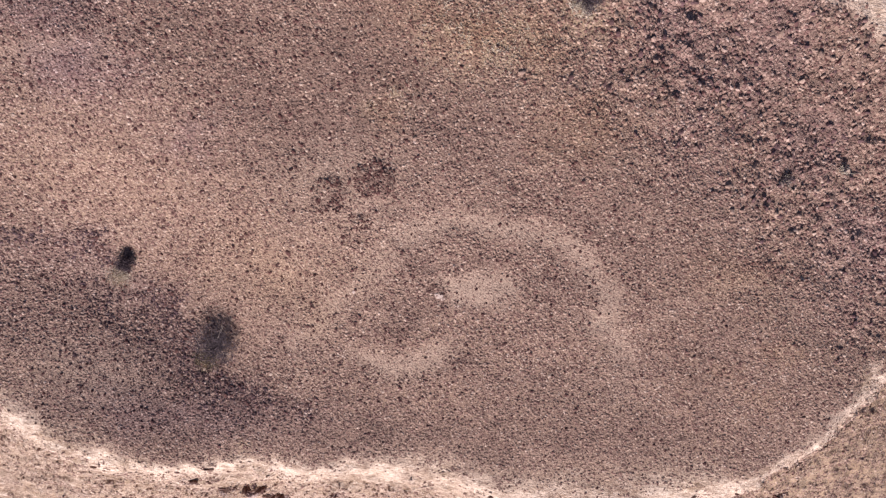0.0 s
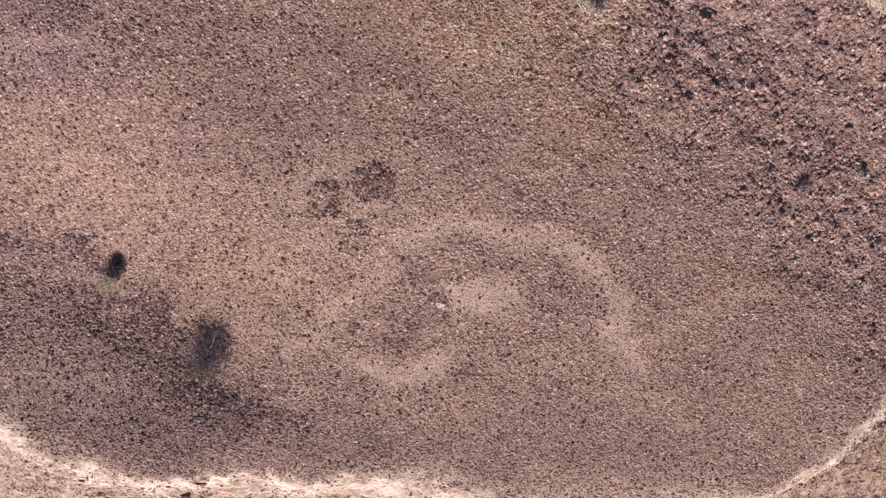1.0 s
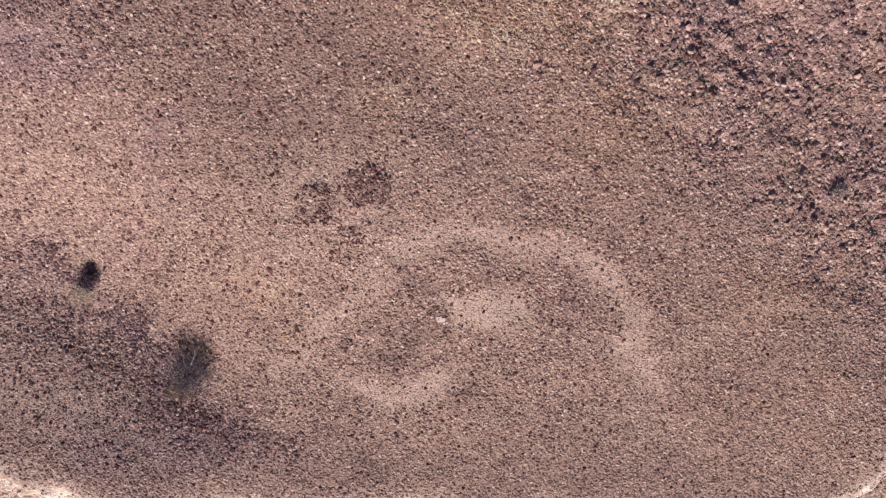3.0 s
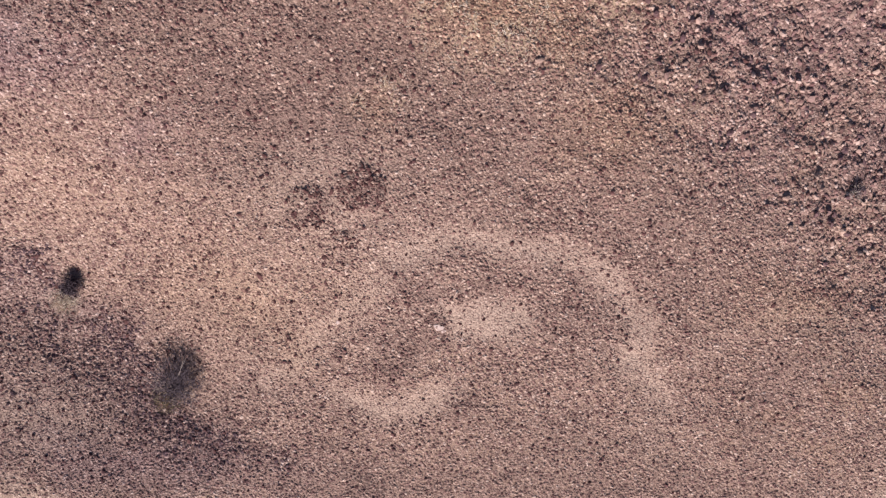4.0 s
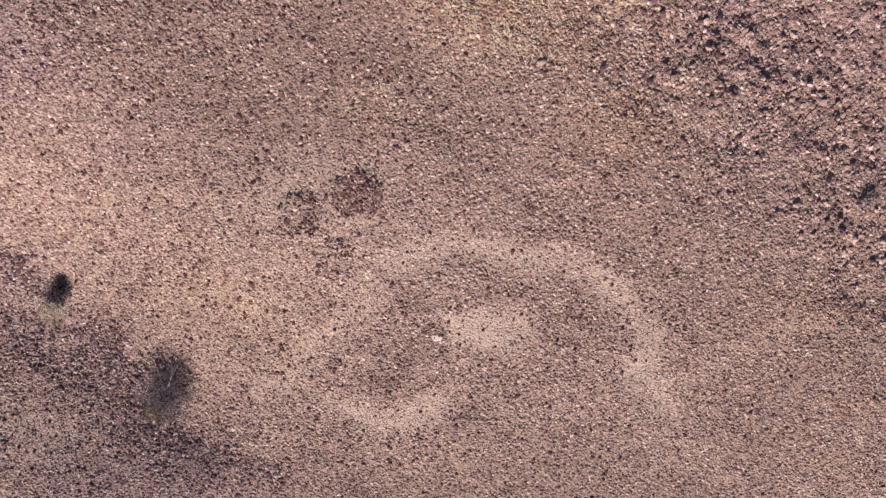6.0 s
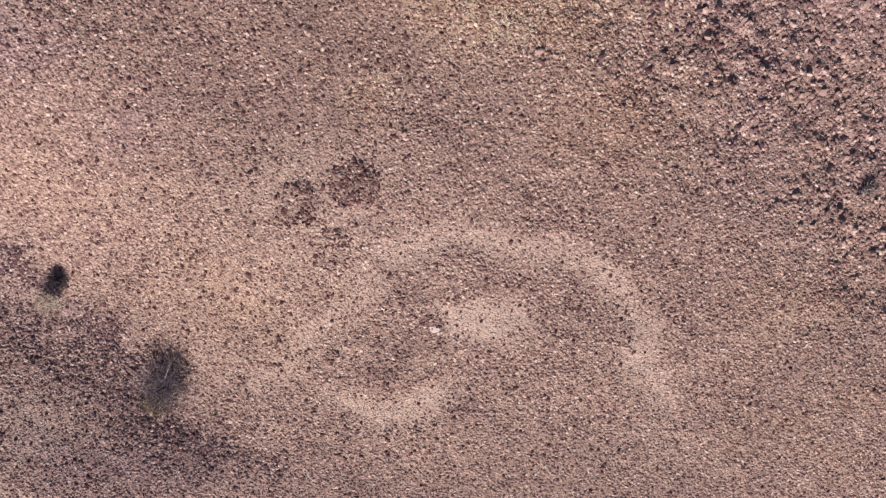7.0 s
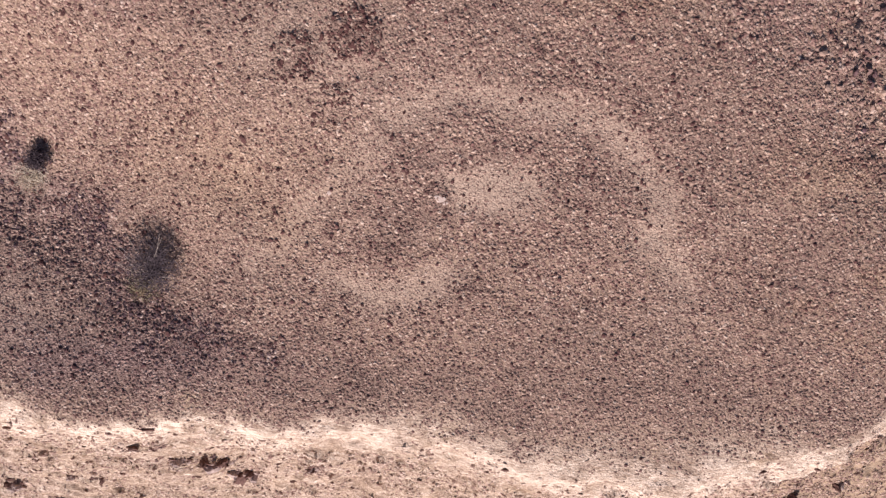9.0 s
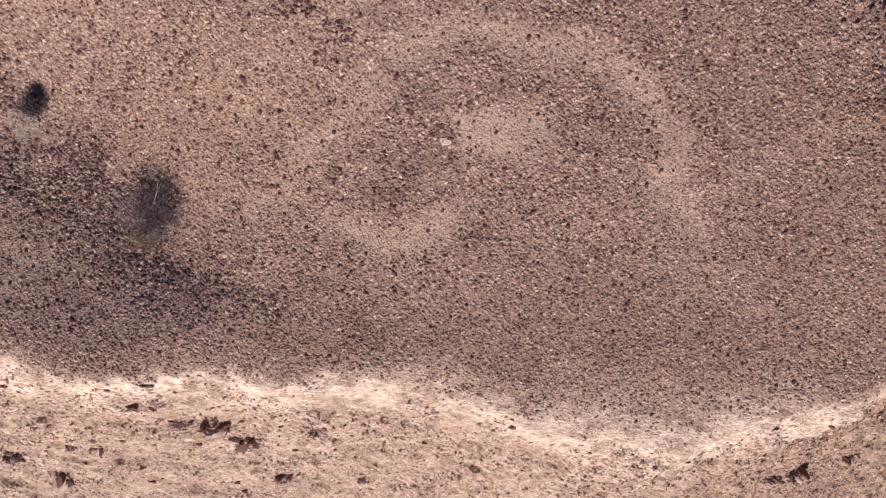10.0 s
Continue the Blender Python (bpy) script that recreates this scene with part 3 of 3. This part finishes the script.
STONES = [rock_mesh(ICO1 if k % 2 else ICO2, 500 + k, STONE) for k in range(12)]


def stone(x, y, size, turn, label, group, shape=0, stretch=1.0, mesh=None, tall=0.8):
    ob = new("stone", mesh or STONES[shape % 12])
    ob.matrix_world = pose(x, y, ground_at(x, y) + 0.25 * tall * size, 0, 0, turn) @ Matrix.Diagonal((size * stretch, size, size * tall, 1))
    return tagged(ob, label, "stone", group)


SUNLIT = ((-1.11, 4.72), (1.68, 6.79), (5.17, 7.09), (8.35, 4.18), (-2.03, 4.3))
for x, y, size, turn, stretch in ((-1.11, 4.72, 0.10, 20, 1.1), (-4.60, 0.95, 0.085, -58, 1.6), (1.68, 6.79, 0.10, 8, 1.8), (1.46, -0.47, 0.075, 0, 1.1),
                                  (3.58, -0.33, 0.07, 40, 1.1), (1.61, 2.44, 0.07, 70, 1.1), (-2.87, 3.32, 0.09, 80, 1.1), (8.35, 4.18, 0.11, 15, 1.2),
                                  (-1.52, 2.99, 0.06, 0, 1.2), (-2.96, 1.65, 0.08, 30, 1.0), (-4.9, 4.96, 0.07, -50, 1.2), (3.58, 4.48, 0.06, 10, 1.0),
                                  (-2.03, 4.3, 0.06, 10, 1.3), (-5.08, 2.51, 0.075, 0, 1.2), (5.17, 7.09, 0.09, 30, 1.2), (5.13, -0.15, 0.06, 30, 1.0)):
    stone(x, y, size, turn, "dark brown varnished stone lying alone on the gravel", "lone stones of the plateau", int(size * 1000), stretch, TAN_STONES[int(size * 1000) % 4] if (x, y) in SUNLIT else None)
pale = [rock_mesh(ICO2, 540 + k, PALE_STONE, 0.2, 5) for k in range(3)]
# The one at (-1.08, 4.62) stands for a lone stone's sunlit south face.
for k, (x, y, size, turn) in enumerate(((0.0, 0.05, 0.13, -12), (0.16, -0.08, 0.055, 30), (-1.08, 4.62, 0.06, 0), (0.62, -0.28, 0.06, 20), (-2.55, -0.1, 0.07, 60), (5.0, 7.0, 0.06, 0))):
    stone(x, y, size, turn, "flat whitish stone set in the swept ground", "pale stones of the plateau", 0, 1.4, pale[k % 3], 0.35)
for cx, cy, radius, count in ((-2.14, 3.46, 0.60, 160), (-3.40, 2.85, 0.58, 90), (-2.50, 2.20, 0.34, 40)):
    heap = tagged(new("stone_heap"), "low round patch of small dark brown stones", "stone heap", "round stone heaps")
    heap.matrix_world = pose(cx, cy, ground_at(cx, cy))
    for k in range(count):
        a, q, size = rng.uniform(0, 2 * math.pi), math.sqrt(rng.uniform(0.02, 1)) * radius, 0.023 + 0.034 * rng.random() ** 1.4
        px, py = 1.05 * q * math.cos(a), q * math.sin(a)
        ob = part("stone", STONES[k % 12], heap)
        ob.matrix_basis = pose(px, py, ground_at(cx + px, cy + py) - ground_at(cx, cy) + 0.22 * size, 0, 0, rng.uniform(0, 360)) @ Matrix.Diagonal((size * 1.15, size, size * 0.9, 1))
x, y = strewn(2600, lambda x, y: on_top(x, y) * (1 - cleared(x, y)) * (0.04 + 0.10 * rough_zone(x, y) + 0.06 * stony(x, y)), (-12.5, 12.5, -6, 8.5), 21)
for k in range(min(len(x), 75)):
    stone(x[k], y[k], (0.036 + 0.036 * rng.random() ** 1.6) * (1.35 if rough_zone(x[k:k + 1], y[k:k + 1])[0] > 0.5 else 1), rng.uniform(0, 360),
          "angular dark stone resting on the desert pavement", "scattered larger stones", k, rng.uniform(1, 1.4))


RUBBLE_STONES = [rock_mesh(ICO1 if k % 3 else ICO2, 580 + k, RUBBLE_STONE, 0.3, 4) for k in range(12)]
x, y = strewn(6000, lambda x, y: on_top(x, y) * rough_zone(x, y) ** 2 * np.clip(0.5 + 0.5 * layers(x, y, 1.4, 3, 119), 0, 1), (4, 12.5, 2.5, 9.2), 23)
for k in range(min(len(x), 125)):
    stone(x[k], y[k], 0.045 + 0.05 * rng.random() ** 1.8, rng.uniform(0, 360), "angular purple-brown rock in the rubble of the flank",
          "larger rocks of the stony flank", k, rng.uniform(1, 1.5), RUBBLE_STONES[k % 12])
x, y = strewn(5000, lambda x, y: on_top(x, y) * (1 - cleared(x, y)) * step(0.5, 0.9, stony(x, y)), (-12.5, -5, -4.6, 0.8), 25)
for k in range(min(len(x), 75)):
    stone(x[k], y[k], 0.038 + 0.04 * rng.random() ** 1.5, rng.uniform(0, 360), "dark stone lying in the shallow stony runnel", "stones of the runnel", k, rng.uniform(1, 1.4))


# ---- bushes ----
def tubes(paths, radius, material, name, sides=3):
    """Thin tapered stems, each along a few points, as one mesh."""
    verts, faces = [], []
    for path in paths:
        n = len(path)
        base = len(verts)
        for k, p in enumerate(path):
            r = radius * (1 - 0.75 * k / (n - 1))
            for q in range(sides):
                a = 2 * math.pi * q / sides
                verts.append((p[0] + r * math.cos(a), p[1] + r * math.sin(a), p[2] + 0.3 * r * math.sin(a + 1)))
        for k in range(n - 1):
            for q in range(sides):
                i, j = base + k * sides + q, base + k * sides + (q + 1) % sides
                faces.append((i, j, j + sides, i + sides))
    return mesh_from(name, verts, faces, material)


def leaves(points, size, material, name, seed):
    """Small folded leaves at the points, as one mesh."""
    r = np.random.default_rng(seed)
    n = len(points)
    p = np.asarray(points)
    u = r.normal(size=(n, 3))
    u /= np.linalg.norm(u, axis=1)[:, None]
    w = np.cross(u, r.normal(size=(n, 3)))
    w /= np.linalg.norm(w, axis=1)[:, None]
    s = size * r.uniform(0.5, 1.3, (n, 1))
    v = np.stack([p - u * s, p + w * s * 0.45, p + u * s, p - w * s * 0.45], 1).reshape(-1, 3)
    f = np.arange(4 * n).reshape(n, 4)
    return mesh_from(name, v, f, material)


def bush(x, y, width, tall, stems, leafage, leaf_size, leaf, seed, label, lean=(0, 0), twigs=0, dead=0, tuft=None, grass=None):
    """A desert shrub: stems that fork from a crown at the ground, small leaves at their ends, dry grass and litter at the foot."""
    r = np.random.default_rng(seed)
    root = new("bush")
    root.matrix_world = pose(x, y, ground_at(x, y))
    paths, ends = [], []
    for _ in range(stems):
        a, out = r.uniform(0, 2 * math.pi), r.uniform(0.15, 1.0) ** 0.8
        tip = np.array([math.cos(a) * out * width + lean[0], math.sin(a) * out * width + lean[1], tall * math.sqrt(max(0.08, 1 - 0.8 * out * out)) * r.uniform(0.7, 1.05)])
        mid = tip * np.array([0.45, 0.45, 0.6]) + r.normal(0, 0.05 * width, 3)
        foot = np.array([r.normal(0, 0.05), r.normal(0, 0.05), -0.04])
        paths.append([foot, mid * 0.5 + foot * 0.5 + r.normal(0, 0.02, 3), mid, (mid + tip) / 2 + r.normal(0, 0.04 * width, 3), tip])
        ends.append(tip)
        for _ in range(3):
            k = r.uniform(0.35, 0.9)
            start = mid * (1 - k) + tip * k
            end = start + r.normal(0, 0.22, 3) * width * np.array([1, 1, 0.6]) + np.array([0, 0, 0.08 * tall])
            paths.append([start, (start + end) / 2 + r.normal(0, 0.02, 3), end])
            ends.append(end)
    part("branchwork", tubes(paths, 0.0075, STEM, "branchwork"), root, "grey-brown bare forking stems")
    fans = []
    for _ in range(twigs):
        a, out = r.uniform(0, 2 * math.pi), r.uniform(0.3, 1.1)
        tip = np.array([math.cos(a) * out * width + lean[0], math.sin(a) * out * width + lean[1], tall * r.uniform(0.75, 1.1)])
        fans.append([tip * 0.25, tip * np.array([0.55, 0.55, 0.7]) + r.normal(0, 0.03, 3), tip])
    if twigs:
        part("twigs", tubes(fans, 0.007, PALE_STEM, "twigs"), root, "pale leafless twigs standing out")
    ends = np.array(ends)
    pick = ends[r.integers(0, len(ends), leafage)] * r.uniform(0.65, 1.06, (leafage, 1)) + r.normal(0, 0.10 * width, (leafage, 3))
    pick[:, 2] = np.maximum(pick[:, 2], 0.02)
    part("foliage", leaves(pick, leaf_size, leaf, "foliage", seed), root)
    if dead:
        blades = []
        near, below, reach = tuft or (-0.18 * width, -0.45 * width, width)
        rise = (ground_at(x + 0.3, y) - ground_at(x - 0.3, y)) / 0.6, (ground_at(x, y + 0.3) - ground_at(x, y - 0.3)) / 0.6
        for _ in range(dead):
            a, q = r.uniform(0, 2 * math.pi), r.uniform(0.1, 1.0) * 0.9 * reach
            b = np.array([near + math.cos(a) * q, below + 0.85 * math.sin(a) * q, 0.0])
            b[2] = rise[0] * b[0] + rise[1] * b[1] - 0.01
            t = b + np.array([r.normal(0, 0.10), r.normal(0, 0.10), r.uniform(0.08, 0.25)])
            blades.append([b, (b + t) / 2 + r.normal(0, 0.015, 3), t])
        part("dry_grass", tubes(blades, 0.006, grass or GRASS, "dry_grass"), root, "straw-coloured dry grass at the foot")
    return tagged(root, label, "bush", "desert bushes")


bush(-7.03, -2.80, 0.90, 0.60, 170, 1500, 0.015, LEAF, 31, "open grey-green desert bush with bare twigs and dry grass", (0.22, 0.42), 16, dead=450, tuft=(-0.22, -0.40, 0.50), grass=OLIVE_GRASS)
bush(-9.92, -0.26, 0.33, 0.44, 120, 2600, 0.018, LEAF, 32, "dense dark grey bush with a pale tuft of dry grass", (0.02, 0.06), dead=700, tuft=(-0.32, -0.54, 0.54))
bush(10.20, 4.55, 0.20, 0.22, 40, 450, 0.014, LEAF, 33, "small dark bush among the rubble", dead=60)
bush(3.28, 8.92, 0.45, 0.50, 80, 1500, 0.020, LEAF, 34, "sparse olive bush with dry grass round it", dead=400)
bush(11.98, 4.99, 0.13, 0.16, 24, 160, 0.014, LEAF, 35, "tiny half-dead bush among the rubble", dead=50)


x, y = strewn(15000, lambda x, y: np.maximum(0.8 * blob(x, y, 0.3, 7.6, 1.6, 1.0), blob(x, y, -1.95, 5.65, 0.5, 0.45)) * step(-0.3, 0.5, layers(x, y, 0.35, 3, 48)), (-4, 4, 4.5, 11), 61)
blades = []
for px, py, pz in zip(x, y, height(x, y)):
    tip = rng.normal(0, 0.06, 2)
    blades.append([np.array([px, py, pz - 0.01]), np.array([px + 0.4 * tip[0], py + 0.4 * tip[1], pz + 0.04]), np.array([px + tip[0], py + tip[1], pz + 0.07])])
tagged(new("dry_grass", tubes(blades, 0.006, GRASS, "dry_grass")), "straw-coloured dry grass in short sparse tufts", "grass", kind="stuff")


# ---- outcrops on the bank ----
def crag(seed, material):
    """A weathered block: a ball squeezed by random folds, with broken faces."""
    r = np.random.default_rng(seed)
    v, f = ICO3[0].copy(), ICO3[1]
    for k in range(7):
        way = r.normal(size=3) * (1.2 + 1.1 * k)
        v = v * (1 + 0.24 / (1 + 0.45 * k) * np.sin(ICO3[0] @ way + r.uniform(0, 6))[:, None])
    for _ in range(3):
        axis = r.normal(size=3)
        axis /= np.linalg.norm(axis)
        over = np.maximum(v @ axis - r.uniform(0.55, 0.8), 0)
        v = v - over[:, None] * axis * 0.85
    v = v * (1 + 0.05 * r.uniform(-1, 1, (len(v), 1))) * np.array([1.0, 0.8, 1.15])
    return mesh_from("rock", v, f, material)


BLOCKS = [crag(700 + k, BANK_ROCK) for k in range(8)]
SHADE_BLOCKS = [crag(720 + k, SHADED_ROCK) for k in range(6)]


def outcrop(x, y, width, count, dark, seed, label):
    """Angular blocks that stick out of the bank; dark ones stand for shade."""
    r = np.random.default_rng(seed)
    root = new("rock_outcrop")
    z = ground_at(x, y)
    root.matrix_world = pose(x, y, z)
    for k in range(count):
        px, py = r.normal(0, 0.42) * width, r.normal(0, 0.22) * width
        size = width * (0.42 if k == 0 else r.uniform(0.08, 0.27))
        ob = part("rock", (SHADE_BLOCKS if r.random() < dark else BLOCKS)[k % 6], root)
        ob.matrix_basis = pose(px, py, ground_at(x + px, y + py) - z + 0.25 * size, r.uniform(-25, 25), r.uniform(-25, 25), r.uniform(0, 360)) @ Matrix.Diagonal((size * 1.2, size, size * 1.3, 1))
    return tagged(root, label, "rock outcrop", "outcrops of the bank")


CRAGS = ((-6.25, -9.95, 1.0, 10, 0.65), (-5.60, -11.4, 1.05, 8, 0.45), (-13.08, -13.76, 0.6, 4, 0.4), (-14.83, -16.91, 0.9, 8, 0.6),
         (-16.04, -15.7, 0.9, 6, 0.4), (-4.8, -14.59, 0.8, 5, 0.4), (-3.07, -9.68, 0.42, 5, 0.4), (-8.04, -8.49, 0.2, 3, 0.2),
         (-7.13, -8.17, 0.14, 3, 0.2), (-7.15, -9.66, 0.6, 8, 0.15), (-11.62, -13.39, 0.4, 4, 0.3), (15.63, -14.0, 0.9, 7, 0.4),
         (16.77, -13.77, 0.9, 8, 0.4), (19.56, -12.95, 0.7, 6, 0.3), (-1.8, -14.04, 0.6, 5, 0.3))
for k, (x, y, width, count, dark) in enumerate(CRAGS):
    outcrop(x, y, 0.60 * width, 2 * count, dark, 900 + k, "crumbling rock jutting from the pale bank, dark blocks for its shaded gaps")
r = np.random.default_rng(77)
near = [(x + r.normal(0, 0.7) * w, y + r.normal(0, 0.4) * w, 0.02 + 0.05 * r.random() ** 2) for x, y, w, count, dark in CRAGS for _ in range(10 * count)]
x, y, size = (np.array(v) for v in zip(*near))
scatter("scree", ICO1, x, y, size, "brown broken rock fallen round the outcrops", RUBBLE, 79)


# ---- dark blocks for shaded slits in the bank ----
# Flattened dark blocks, drawn where the bank has recesses in shade.
def bank_block(x, y, size, k):
    ob = new("rock", SHADE_BLOCKS[k % 6])
    ob.matrix_world = pose(x, y, ground_at(x, y) + 0.1 * size, -40 + 20 * math.sin(k), 12 * math.cos(2.1 * k), 25 * math.sin(1.7 * k)) @ Matrix.Diagonal((size * 1.1, size * 0.55, size * 0.5, 1))
    return tagged(ob, "dark maroon block standing in for a shaded slit of the pale eroded bank", "rock", "dark rocks of the bank")


WEST_SLITS = (
    (-7.11, -7.08, 0.18), (-6.58, -7.52, 0.13), (-7.92, -8.36, 0.20), (-7.40, -8.35, 0.17), (-5.84, -8.30, 0.11), (-7.60, -9.27, 0.15), (-7.29, -9.39, 0.13),
    (-6.93, -9.63, 0.13), (-4.03, -9.31, 0.11), (-4.13, -11.96, 0.17), (-5.21, -13.04, 0.11), (-4.85, -14.32, 0.24), (-4.32, -14.47, 0.13), (-7.01, -15.48, 0.20),
    (-6.70, -16.09, 0.18), (-7.35, -11.73, 0.18), (-10.38, -14.45, 0.17), (-9.96, -15.46, 0.13), (-10.39, -15.68, 0.17), (-13.23, -13.84, 0.22), (-11.91, -13.37, 0.15),
    (-11.07, -8.12, 0.09), (-11.41, -7.89, 0.17), (-15.95, -15.40, 0.20), (-16.50, -15.31, 0.17), (-14.79, -13.92, 0.17), (-9.83, -11.64, 0.15), (-10.71, -14.70, 0.15),
    (-12.95, -14.95, 0.11),
)
EAST_SLITS = (
    (-3.26, -9.29, 0.11), (-3.05, -9.39, 0.13), (-2.80, -9.89, 0.11), (-2.60, -11.25, 0.11), (-1.99, -12.40, 0.13), (9.70, -6.81, 0.13), (11.36, -6.68, 0.13),
    (17.26, -10.14, 0.13), (14.40, -10.36, 0.15), (20.00, -12.31, 0.18), (14.67, -13.17, 0.17), (14.61, -13.73, 0.15), (16.16, -13.34, 0.17), (17.25, -14.05, 0.15),
    (15.36, -13.04, 0.13), (19.45, -13.07, 0.15), (12.13, -14.17, 0.11), (7.70, -8.27, 0.11), (22.44, -15.91, 0.15), (2.65, -7.48, 0.13),
)
for k, (x, y, size) in enumerate(WEST_SLITS + EAST_SLITS):
    bank_block(x, y, 0.72 * size, k)
